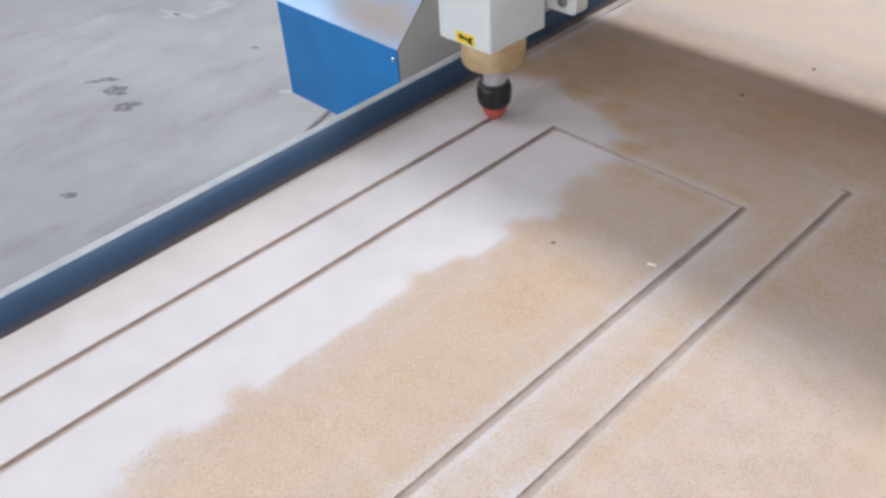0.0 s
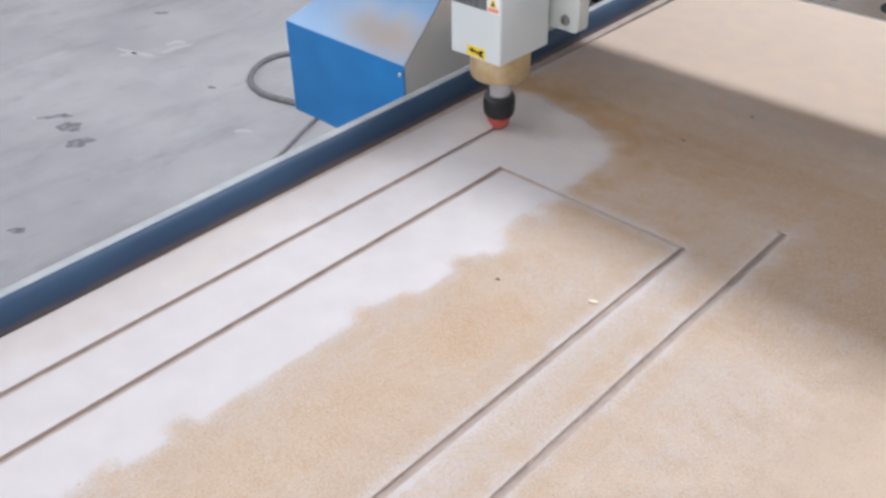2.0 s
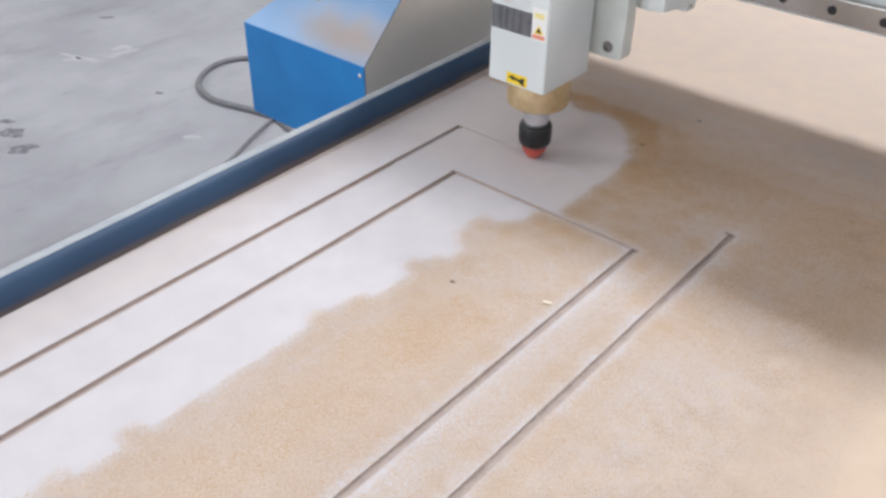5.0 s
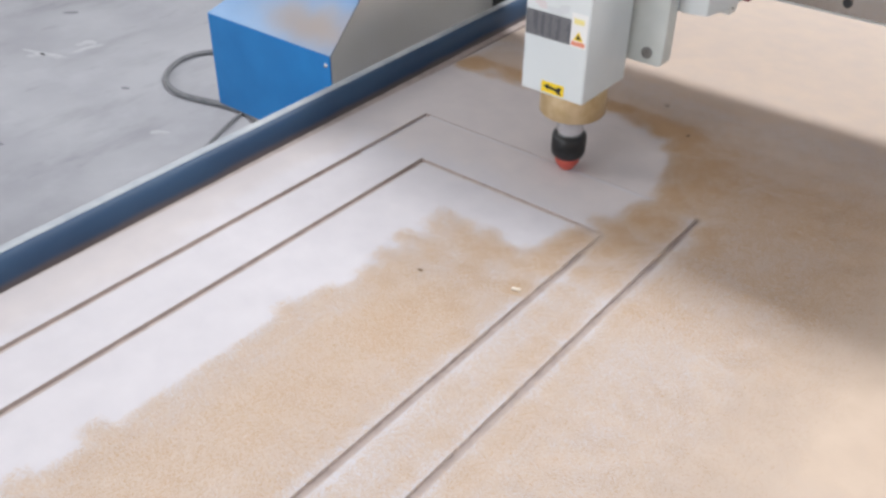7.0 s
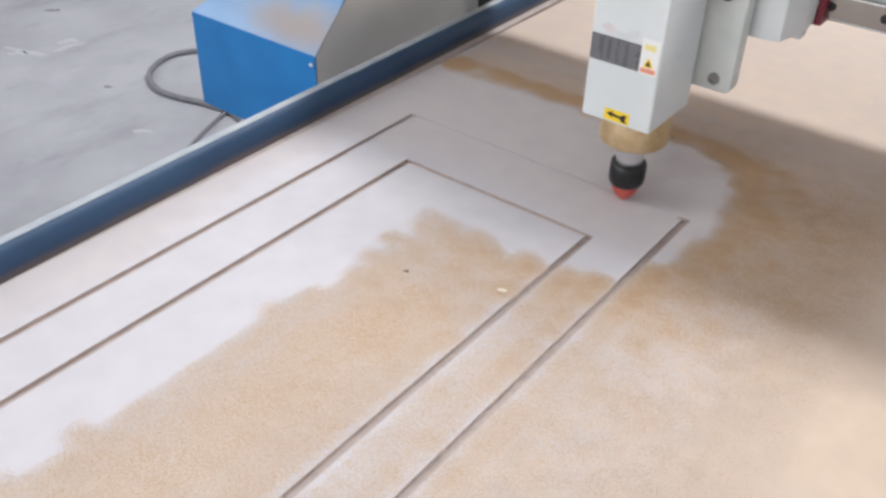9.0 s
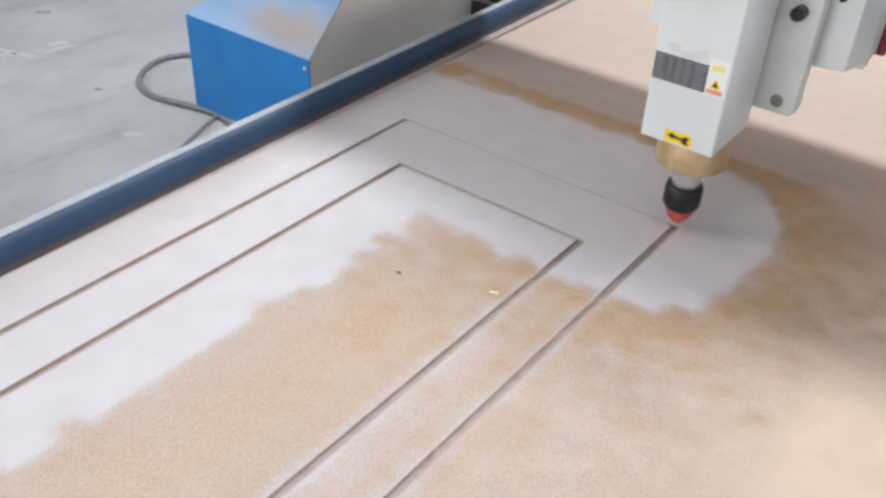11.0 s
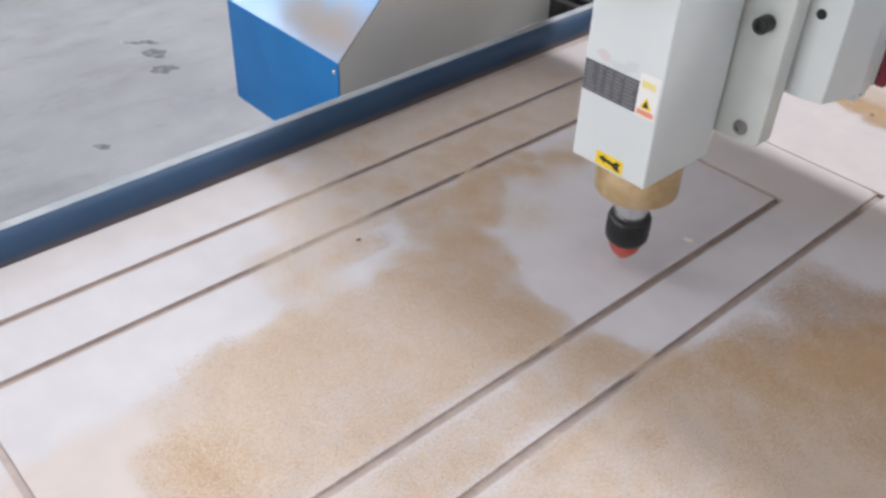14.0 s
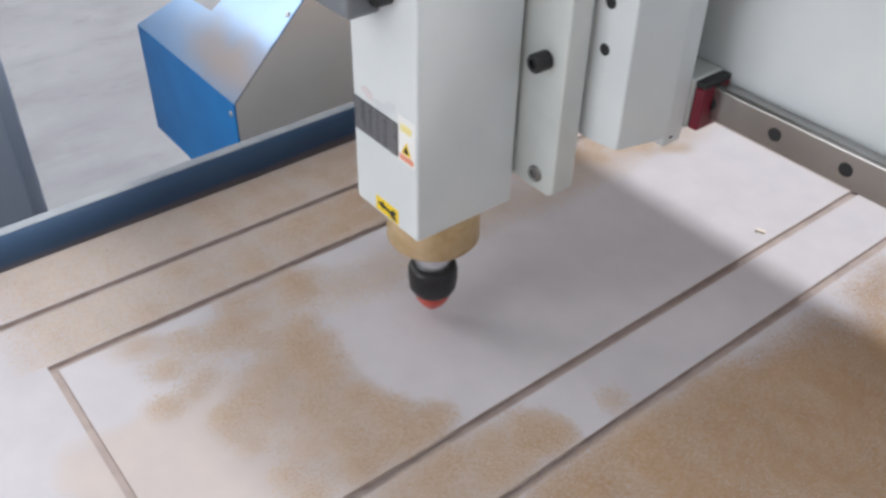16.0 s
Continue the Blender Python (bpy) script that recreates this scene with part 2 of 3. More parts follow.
    bp = n.new("ShaderNodeBump")
    bp.inputs["Strength"].default_value, bp.inputs["Distance"].default_value = 0.12, 0.001
    l.new(fine, bp.inputs["Height"])
    l.new(bp.outputs["Normal"], b.inputs["Normal"])
    return mat


M_BOARD = board_material()
M_CORE = material("cut_fibre", (0.42, 0.345, 0.315), 0.9, 0, (0.50, 0.415, 0.38), 60, 0.2, 500)


M_DUST = material("wood_dust", DUST_A, 0.9, 0, DUST_B, 30)
M_PALEDUST = material("thin_wood_dust", (0.55, 0.44, 0.36), 0.9, 0, (0.61, 0.495, 0.41), 30)
M_FILM = material("dust_film", (0.58, 0.475, 0.395), 0.9, 0, (0.64, 0.53, 0.45), 30)


# ---- mesh helpers ----
def finish(bm, name, mat, smooth=False):
    me = bpy.data.meshes.new(name)
    bmesh.ops.recalc_face_normals(bm, faces=bm.faces)
    bm.to_mesh(me)
    bm.free()
    me.materials.append(mat)
    if smooth:
        for p in me.polygons:
            p.use_smooth = True
    return me


def part(name, bm, mat, parent, label="", smooth=False):
    ob = new(name, finish(bm, name, mat, smooth))
    ob.parent = parent
    if label:
        tagged(ob, label)
    return ob


def box(x0, x1, y0, y1, z0, z1, bevel=0.0, bm=None, segments=2):
    bm = bm or bmesh.new()
    vs = bmesh.ops.create_cube(bm, size=1)["verts"]
    bmesh.ops.transform(bm, matrix=Matrix.Translation(((x0 + x1) / 2, (y0 + y1) / 2, (z0 + z1) / 2)) @ Matrix.Diagonal((x1 - x0, y1 - y0, z1 - z0, 1)), verts=vs)
    if bevel:
        es = list({e for v in vs for e in v.link_edges})
        bmesh.ops.bevel(bm, geom=es, offset=bevel, segments=segments, affect="EDGES", profile=0.5)
    return bm


def prism(points, lo, hi, axis, bevel=0.0):
    """A closed outline extruded along an axis."""
    bm = bmesh.new()

    def at(p, w):
        return {"x": (w, p[0], p[1]), "y": (p[0], w, p[1]), "z": (p[0], p[1], w)}[axis]
    a = [bm.verts.new(at(p, lo)) for p in points]
    b = [bm.verts.new(at(p, hi)) for p in points]
    bm.faces.new(a)
    bm.faces.new(b[::-1])
    for i in range(len(a)):
        j = (i + 1) % len(a)
        bm.faces.new((a[i], b[i], b[j], a[j]))
    bmesh.ops.recalc_face_normals(bm, faces=bm.faces)
    if bevel:
        bmesh.ops.bevel(bm, geom=list(bm.edges), offset=bevel, segments=2, affect="EDGES", profile=0.5)
    return bm


def lathe(profile, segments=40, m=None, bm=None):
    """A body of revolution about z from (radius, height) pairs."""
    bm = bm or bmesh.new()
    rings = []
    for r, z in profile:
        rings.append([bm.verts.new((r * math.cos(2 * math.pi * i / segments), r * math.sin(2 * math.pi * i / segments), z)) for i in range(segments)])
    for a, b in zip(rings, rings[1:]):
        for i in range(segments):
            j = (i + 1) % segments
            bm.faces.new((a[i], a[j], b[j], b[i]))
    bm.faces.new(rings[0][::-1])
    bm.faces.new(rings[-1])
    if m is not None:
        bmesh.ops.transform(bm, matrix=m, verts=[v for ring in rings for v in ring])
    return bm


def tube(points, radius, segments=10):
    """A round cable along a smoothed line."""
    pts = [Vector(p) for p in points]
    line = []
    for i in range(len(pts) - 1):
        p0, p1, p2, p3 = pts[max(i - 1, 0)], pts[i], pts[i + 1], pts[min(i + 2, len(pts) - 1)]
        for k in range(6):
            u = k / 6
            line.append(0.5 * (2 * p1 + (p2 - p0) * u + (2 * p0 - 5 * p1 + 4 * p2 - p3) * u * u + (3 * p1 - p0 - 3 * p2 + p3) * u ** 3))
    line.append(pts[-1])
    bm = bmesh.new()
    rings = []
    for i, p in enumerate(line):
        d = (line[min(i + 1, len(line) - 1)] - line[max(i - 1, 0)]).normalized()
        s = d.cross(Vector((0, 0, 1)))
        s = s.normalized() if s.length > 1e-4 else Vector((1, 0, 0))
        u = s.cross(d)
        rings.append([bm.verts.new(p + radius * (math.cos(2 * math.pi * k / segments) * s + math.sin(2 * math.pi * k / segments) * u)) for k in range(segments)])
    for a, b in zip(rings, rings[1:]):
        for k in range(segments):
            bm.faces.new((a[k], a[(k + 1) % segments], b[(k + 1) % segments], b[k]))
    bm.faces.new(rings[0])
    bm.faces.new(rings[-1][::-1])
    return bm


def blob(radius_x, radius_y, thick, seed, points=22, rough=0.25):
    """A thin flat patch with an uneven rim."""
    rnd = random.Random(seed)
    bm = bmesh.new()
    ph = [rnd.uniform(0, 6.28) for _ in range(4)]
    rim, inner = [], []
    for i in range(points):
        a = 2 * math.pi * i / points
        k = 1 + rough * (0.5 * math.sin(2 * a + ph[0]) + 0.35 * math.sin(3 * a + ph[1]) + 0.3 * math.sin(5 * a + ph[2])) + rnd.uniform(-0.3, 0.3) * rough
        rim.append(bm.verts.new((radius_x * k * math.cos(a), radius_y * k * math.sin(a), 0)))
        inner.append(bm.verts.new((radius_x * k * 0.7 * math.cos(a), radius_y * k * 0.7 * math.sin(a), thick)))
    for i in range(points):
        j = (i + 1) % points
        bm.faces.new((rim[i], rim[j], inner[j], inner[i]))
    bm.faces.new(inner)
    return bm


def dust_mesh(name, hx, hy, fine, coarse, seed, mats, strip=False):
    """A thin drift: loose flat flakes of dust, thinning out evenly from the middle, pale fine ones with brown coarse ones on top; strip: even across."""
    rnd = random.Random(seed)
    verts, faces = [], []
    for i in range(fine + coarse):
        x, y = rnd.uniform(-hx, hx) if strip else hx * rnd.triangular(-1, 1, 0), hy * rnd.triangular(-1, 1, 0)
        r, b = rnd.uniform(0.0004, 0.0008) if i < fine else rnd.uniform(0.0003, 0.0006), rnd.uniform(0, 6.28)
        z = rnd.uniform(0.00006, 0.00018) if i < fine else rnd.uniform(0.00020, 0.00030)
        for k in range(4):
            q = r * rnd.uniform(0.8, 1.25)
            verts.append((x + q * math.cos(b + k * 1.571), y + q * math.sin(b + k * 1.571), z))
        faces.append((4 * i, 4 * i + 1, 4 * i + 2, 4 * i + 3))
    me = bpy.data.meshes.new(name)
    me.from_pydata(verts, [], faces)
    for mat in mats:
        me.materials.append(mat)
    me.polygons.foreach_set("material_index", [0] * fine + [len(mats) - 1] * coarse)
    return me


def empty(name, m=None):
    ob = new(name)
    ob.empty_display_size = 0.05
    if m is not None:
        ob.matrix_world = m
    return ob


# ---- the hall: floor, and an unseen shell added to bounce and shape light ----
def hall():
    bm = box(-14, 12, -14, 14, FLOOR - 0.2, FLOOR)
    tagged(new("floor", finish(bm, "floor", M_CONCRETE)), "grey polished concrete workshop floor, scuffed", "floor", kind="structure")
    top = 6.4
    lo, hi, a, b = -7.2, 6.5, -7.6, 9.0
    # made-up wall, left open high up for the west lamp
    bm = box(lo - 0.2, lo, a, b, FLOOR, 2.9)
    box(lo - 0.2, lo, a, b, 5.3, top, bm=bm)
    box(lo - 0.2, lo, a, -6.4, 2.9, 5.3, bm=bm)
    box(lo - 0.2, lo, -2.8, b, 2.9, 5.3, bm=bm)
    tagged(new("wall_west", finish(bm, "wall_west", M_WALL)), "unseen pale grey hall wall with a made-up high window", "wall", kind="structure")
    # made-up wall, left open low down for the south lamp
    bm = box(lo, -3.8, a - 0.2, a, FLOOR, top)
    box(0.8, hi, a - 0.2, a, FLOOR, top, bm=bm)
    box(-3.8, 0.8, a - 0.2, a, 3.2, top, bm=bm)
    tagged(new("wall_south", finish(bm, "wall_south", M_WALL)), "unseen pale grey hall wall with a made-up gate opening", "wall", kind="structure")
    bm = box(hi, hi + 0.2, a, b, FLOOR, 1.4)
    box(hi, hi + 0.2, a, b, 3.6, top, bm=bm)
    box(hi, hi + 0.2, a, -3.0, 1.4, 3.6, bm=bm)
    box(hi, hi + 0.2, 1.0, b, 1.4, 3.6, bm=bm)
    tagged(new("wall_east", finish(bm, "wall_east", M_WALL)), "unseen pale grey painted hall wall with a made-up window", "wall", kind="structure")
    tagged(new("wall_north", finish(box(lo, hi, b, b + 0.2, FLOOR, top), "wall_north", M_WALL)), "unseen pale grey painted hall wall, added for bounce", "wall", kind="structure")
    # unseen roof, left open where the two overhead lamps hang
    bm = box(lo, hi, a, -4.4, top, top + 0.2)
    box(lo, -2.2, -4.4, -0.8, top, top + 0.2, bm=bm)
    box(1.6, hi, -4.4, -0.8, top, top + 0.2, bm=bm)
    box(lo, hi, -0.8, 3.3, top, top + 0.2, bm=bm)
    box(lo, -2.0, 3.3, 4.9, top, top + 0.2, bm=bm)
    box(5.4, hi, 3.3, 4.9, top, top + 0.2, bm=bm)
    box(lo, hi, 4.9, b, top, top + 0.2, bm=bm)
    tagged(new("ceiling", finish(bm, "ceiling", M_ROOF)), "unseen grey sheet roof with two made-up roof lights", "ceiling", kind="structure")


hall()

# ---- the router table ----
TILT = pose(-0.184, -0.2, 0, 0, 0, 1.05)
XL, XR, YN, YF = -0.176, 1.04, -1.24, 1.2
THICK, CUT, SHALLOW, GW, CROSS = 0.018, 0.0055, 0.0018, 0.0104, 0.0076


def router_table():
    t = tagged(empty("router_table"), "blue steel router table with a dusty raised side beam", "machine table")
    part("bed", box(-0.20, 1.15, -1.45, 1.45, -0.07, -THICK - 0.0005, 0.004), M_GREY, t)
    side = part("side_beam", prism([(-0.031, -0.14), (-0.031, 0.0345), *[(-0.018 + 0.012 * math.sin(k * math.pi / 18), 0.0125 + 0.024 * math.cos(k * math.pi / 18)) for k in range(10)], (-0.0050, -0.14)], -1.4, 1.8, "y"), M_RAILBLUE, t, "dark blue painted steel side beam")
    side.matrix_local = TILT
    strip = part("beam_edge", prism([(-0.0315, 0.030), (-0.0315, 0.0366), (-0.0300, 0.0375), (-0.0190, 0.0380), (-0.0175, 0.0368)], -1.4, 1.8, "y"), M_EDGEDUST, t, "pale dust-coated top edge")
    strip.matrix_local = TILT
    # added out of view, so the steel side plate mirrors something bright
    skin = part("bounce_plate", box(-0.0340, -0.0318, -1.4, 1.8, -0.135, 0.0355, 0.0008), M_BOUNCE, t, "unseen pale plate added to brighten the gantry's side plate")
    skin.matrix_local = TILT
    ledge = part("ledge", box(-0.0052, 0.0100, -1.4, 1.8, -0.03, -0.0035, 0.001), M_CORE, t, "narrow ledge caked with brown dust")
    ledge.matrix_local = TILT
    far = part("far_side_beam", box(1.16, 1.2, -1.4, 1.8, -0.14, 0.026, 0.006), M_RAILBLUE, t, "dark blue painted steel side beam")
    for x in (-0.1, 1.1):
        for y in (-1.3, 1.3):
            part("leg", box(x - 0.05, x + 0.05, y - 0.05, y + 0.05, FLOOR, -0.07, 0.004), M_BLUE, t)
    return t


router_table()

GX = (-0.0863, 0.0, 0.300, 0.3795)       # grooves that run along the table
GY = (-1.018, -0.903, 0.0, 0.1145)       # grooves across it


def fibreboard():
    """The sheet, with the grooves cut into it."""
    h, hc = GW / 2, CROSS / 2
    xs = [XL] + [v for g in GX for v in (g - h, g + h)] + [XR]
    ys = [YN] + [v for g in GY for v in (g - hc, g + hc)] + [YF]

    def cut(i, j):
        x, y = (xs[i] + xs[i + 1]) / 2, (ys[j] + ys[j + 1]) / 2
        d = 0.0
        for a, b, c, e in ((GX[0], GX[3], GY[0], GY[3]), (GX[1], GX[2], GY[1], GY[2])):
            if a - h < x < b + h and c - hc < y < e + hc:
                if min(abs(x - a), abs(x - b)) < h:
                    d = max(d, CUT)
                elif min(abs(y - c), abs(y - e)) < hc:
                    d = max(d, SHALLOW)
        return d

    bm = bmesh.new()
    made = {}

    def v(x, y, z):
        k = (round(x, 5), round(y, 5), round(z, 5))
        if k not in made:
            made[k] = bm.verts.new(k)
        return made[k]
    nx, ny = len(xs) - 1, len(ys) - 1
    deep = [[-cut(i, j) for j in range(ny)] for i in range(nx)]
    core = []
    for i in range(nx):
        for j in range(ny):
            z = deep[i][j]
            f = bm.faces.new((v(xs[i], ys[j], z), v(xs[i + 1], ys[j], z), v(xs[i + 1], ys[j + 1], z), v(xs[i], ys[j + 1], z)))
            if z < 0:
                core.append(f)
            for di, dj in ((1, 0), (0, 1)):
                if i + di < nx and j + dj < ny and deep[i + di][j + dj] != z:
                    z2 = deep[i + di][j + dj]
                    p = (xs[i + 1], ys[j]) if di else (xs[i], ys[j + 1])
                    q = (xs[i + 1], ys[j + 1])
                    core.append(bm.faces.new((v(*p, z), v(*q, z), v(*q, z2), v(*p, z2))))
    zb = -THICK
    for i in range(nx):
        for y in (YN, YF):
            bm.faces.new((v(xs[i], y, 0), v(xs[i + 1], y, 0), v(xs[i + 1], y, zb), v(xs[i], y, zb)))
    for j in range(ny):
        for x in (XL, XR):
            bm.faces.new((v(x, ys[j], 0), v(x, ys[j + 1], 0), v(x, ys[j + 1], zb), v(x, ys[j], zb)))
    for f in core:
        f.material_index = 1
    me = finish(bm, "fibreboard_sheet", M_BOARD)
    me.materials.append(M_CORE)
    ob = new("fibreboard_sheet", me)
    return tagged(ob, "pale fibreboard sheet with routed panel grooves, dusted with sawdust", "board")


board = fibreboard()

# ---- the cutter's way: seconds, x, y, z of the cutter's point ----
WAY = [(0.0, -0.0863, -0.0312, -0.004), (1.5, -0.0863, 0.0590, -0.004), (2.2, -0.0863, 0.1060, -0.004), (2.5, -0.0863, 0.1145, -0.004), (2.8, -0.080, 0.1145, -0.004),
       (3.5, -0.0380, 0.1145, -0.004), (8.0, 0.2275, 0.1145, -0.004), (9.0, 0.2868, 0.1145, -0.004), (10.4, 0.3700, 0.1145, -0.004), (10.7, 0.3795, 0.1145, -0.004), (11.1, 0.3795, 0.1145, 0.010),
       (11.35, 0.3785, 0.1130, 0.012), (11.5, 0.3770, 0.1040, 0.012), (12.0, 0.3510, 0.0290, 0.012), (12.5, 0.3270, -0.0430, 0.012), (13.0, 0.3040, -0.1210, 0.012), (13.5, 0.2795, -0.1935, 0.012),
       (14.2, 0.2468, -0.2948, 0.0105), (14.8, 0.2165, -0.3865, 0.0100), (15.5, 0.1832, -0.4922, 0.0105), (16.0, 0.1587, -0.5622, 0.0095)]


def way(t):
    if t <= 0:
        return Vector((-0.0863, -0.0312 + 0.0600 * t, -0.004))
    for a, b in zip(WAY, WAY[1:]):
        if t <= b[0]:
            k = (t - a[0]) / (b[0] - a[0])
            return Vector(a[1:]).lerp(Vector(b[1:]), k)
    return Vector(WAY[-1][1:])


# ---- the gantry ----
def gantry():
    g = tagged(empty("gantry"), "router gantry with a blue leg cover and a pale grey beam", "gantry")
    outline = [(0.0285, -0.165), (0.0285, 0.022), (0.27, 0.263), (0.27, 0.47), (0.505, 0.47), (0.505, -0.165)]
    part("leg_body", prism([(0.034, -0.16), (0.034, 0.018), (0.275, 0.259), (0.275, 0.465), (0.50, 0.465), (0.50, -0.16)], -0.476, -0.328, "x"), M_SILVER, g)
    part("foot_box", prism([(0.034, -0.16), (0.034, 0.018), (0.084, 0.068), (0.084, -0.16)], -0.585, -0.4765, "x"), M_SILVER, g)
    front = part("front_cover", box(-0.645, -0.3235, 0.0265, 0.0300, -0.165, 0.022, 0.001), M_BLUE, g, "bright blue painted sheet-metal cover")
    # the sloped sheet is cut away behind the foot
    slope = prism([(-0.645, 0.0), (-0.3235, 0.0), (-0.3235, 0.342), (-0.472, 0.342), (-0.480, 0.125), (-0.491, 0.0855), (-0.583, 0.0810)], -0.0015, 0.0015, "z")
    bmesh.ops.transform(slope, matrix=pose(0, 0.0285, 0.0215, 45, 0, 0), verts=slope.verts)
    # the slope's paleness is reflected sky put into its colour
    cover = part("sloped_cover", slope, M_SHEENBLUE, g, "blue sloped cover, sky sheen painted into its colour, with a drift of dust")
    plate = part("side_plate", prism(outline, -0.3272, -0.3240, "x"), M_SILVER, g, "bare dusty steel side plate")
    head = [(0.0042, 0.0), (0.0042, 0.0012), (0.0030, 0.0024), (0.0012, 0.0027)]
    part("screw", lathe(head, 14, pose(-0.3330, 0.0266, 0.0040, 90, 0, 0)), M_SCREW, front, "small bright screw", True)
    for k in (0.1425, 0.29):
        for x in (-0.332, -0.462):
            part("screw", lathe(head, 14, pose(0, 0.0285, 0.0215, 45, 0, 0) @ pose(x, k, 0.0014)), M_SCREW, cover, "small bright screw", True)
    part("leg_cap", box(-0.64, -0.622, 0.22, 0.49, 0.472, 0.57, 0.002), M_WHITE, g)
    part("far_leg", box(1.26, 1.5, 0.06, 0.50, -0.165, 0.47, 0.006), M_BLUE, g, "blue painted far leg")
    part("beam", box(-0.62, 1.48, 0.212, 0.50, 0.225, 0.582, 0.006), M_WHITE, g, "pale grey enamelled beam")
    for z0 in (0.2375, 0.425):
        r = part("linear_rail", prism([(0.190, z0), (0.190, z0 + 0.030), (0.194, z0 + 0.032), (0.2118, z0 + 0.028), (0.2118, z0 + 0.002), (0.194, z0 - 0.001)], -0.55, 1.40, "x", 0.0008), M_STEEL, g, "ground steel linear guide rail")
        for k in range(-14, 16):
            x = 0.3739 + k * 0.0662
            if -0.54 < x < 1.39:
                part("hole_plug", lathe([(0.0062, -0.0006), (0.0062, 0.0002), (0.005, 0.0005)], 14, pose(x, 0.190, z0 + 0.015, 90, 0, 0)), M_DARK, r)
    return g


def spindle():
    s = tagged(empty("spindle"), "white square-bodied router spindle with a black collet nut", "router spindle")
    h = part("housing", box(-0.053, 0.0415, -0.0505, 0.060, 0.133, 0.47, 0.0022), M_WHITE, s, "white enamelled square motor housing")
    f = -0.0508
    n = part("nameplate", box(-0.0515, 0.0148, f, f + 0.001, 0.2095, 0.2425), M_NAME, h, "dark grey data plate with worn print")
    rnd = random.Random(4)
    for a, b in ((-0.049, -0.036), (-0.034, -0.026), (-0.024, -0.016), (-0.0135, -0.003), (-0.001, 0.0125)):
        for k in range(8):
            z = 0.2390 - k * 0.0038
            part("print_bar", box(a, a + (b - a) * rnd.uniform(0.55, 1.0), f - 0.0003, f + 0.0002, z - 0.0008, z + 0.0008), M_PRINT, n)
    w = part("warning_label", box(0.0150, 0.0385, f, f + 0.001, 0.2085, 0.2520), M_LABEL, h, "white warning label")
    part("yellow_patch", box(0.0185, 0.0335, f - 0.0003, f + 0.0003, 0.2385, 0.2455), M_PALEYELLOW, w)
    part("warning_triangle", prism([(0.0195, 0.2175), (0.0335, 0.2175), (0.0265, 0.2300)], f - 0.0003, f + 0.0003, "y"), M_YELLOW, w, "yellow warning triangle")
    part("triangle_mark", prism([(0.0228, 0.2193), (0.0302, 0.2193), (0.0265, 0.2265)], f - 0.0006, f, "y"), M_INK, w)
    part("red_band", box(0.0170, 0.0365, f - 0.0003, f + 0.0003, 0.2105, 0.2160), M_ORANGE, w)
    a = part("arrow_sticker", box(-0.0215, 0.0132, f, f + 0.001, 0.1362, 0.1515), M_YELLOW, h, "yellow rotation sticker with a black arrow")
    part("arrow", prism([(-0.0185, 0.1450), (-0.0100, 0.1490), (-0.0100, 0.1466), (0.0010, 0.1452), (0.0050, 0.1485), (0.0105, 0.1470), (0.0070, 0.1430), (0.0105, 0.1385), (0.0040, 0.1385), (0.0000, 0.1418), (-0.0100, 0.1428), (-0.0100, 0.1405)], f - 0.0003, f + 0.0002, "y"), M_INK, a)
    for x, z, r, seed, mat in ((-0.030, 0.252, 0.010, 5, M_GHOST), (0.004, 0.253, 0.009, 6, M_GHOST2), (-0.008, 0.2475, 0.012, 8, M_GHOST2)):
        g = part("faded_mark", blob(r, r * 0.5, 0.0002, seed, 14, 0.4), mat, h, "faint remains of an old sticker")
        g.matrix_local = pose(x, -0.0506, z, 90, 0, 0)
    part("set_screw", lathe([(0.004, 0.0), (0.004, 0.004), (0.003, 0.005)], 14, pose(0.012, -0.030, 0.128)), M_BLACK, s)
    c = part("connector", box(-0.058, -0.006, -0.082, -0.050, 0.333, 0.40, 0.004), M_GREY, s, "grey plastic cable connector")
    part("knob", lathe([(0.008, 0), (0.008, 0.014), (0.006, 0.016)], 18, pose(0.004, -0.050, 0.352, 90, 0, 0)), M_BLACK, s, smooth=False)
    part("collar", lathe([(0.034, 0.0925), (0.0425, 0.0940), (0.0450, 0.0975), (0.0450, 0.130), (0.0435, 0.134)], 44), M_BRASS, s, "dust-coated brass bearing collar", True)
    part("spindle_nose", lathe([(0.0175, 0.055), (0.0185, 0.062), (0.0185, 0.084), (0.0200, 0.086), (0.0200, 0.096)], 32), M_SHAFT, s, "bright steel spindle nose", True)
    nut = lathe([(0.0150, 0.0255), (0.0205, 0.0260), (0.0238, 0.0315), (0.0243, 0.038), (0.0243, 0.056), (0.0225, 0.0605), (0.0185, 0.0608)], 36)
    nut = part("collet_nut", nut, M_BLACK, s, "black collet nut", True)
    for k in range(6):
        part("nut_slot", box(-0.0022, 0.0022, 0.0232, 0.0248, 0.040, 0.055, 0.0004, bm=None), M_BLACK, nut).matrix_local = pose(0, 0, 0, 0, 0, 60 * k + 20)
    part("cutter", lathe([(0.0020, 0.0), (0.0065, 0.0028), (0.0125, 0.0095), (0.0168, 0.0165), (0.0185, 0.0225), (0.0185, 0.028)], 32), M_RED, s, "red dust-caked router cutter", True)
    corner = [(0.008 * math.cos(k * math.pi / 12), 0.008 * math.sin(k * math.pi / 12)) for k in range(7)]
    outline = [(-0.084 - a, 0.168 - b) for a, b in corner] + [(0.0825 + b, 0.168 - a) for a, b in corner] + [(0.0905, 0.46), (-0.092, 0.46)]
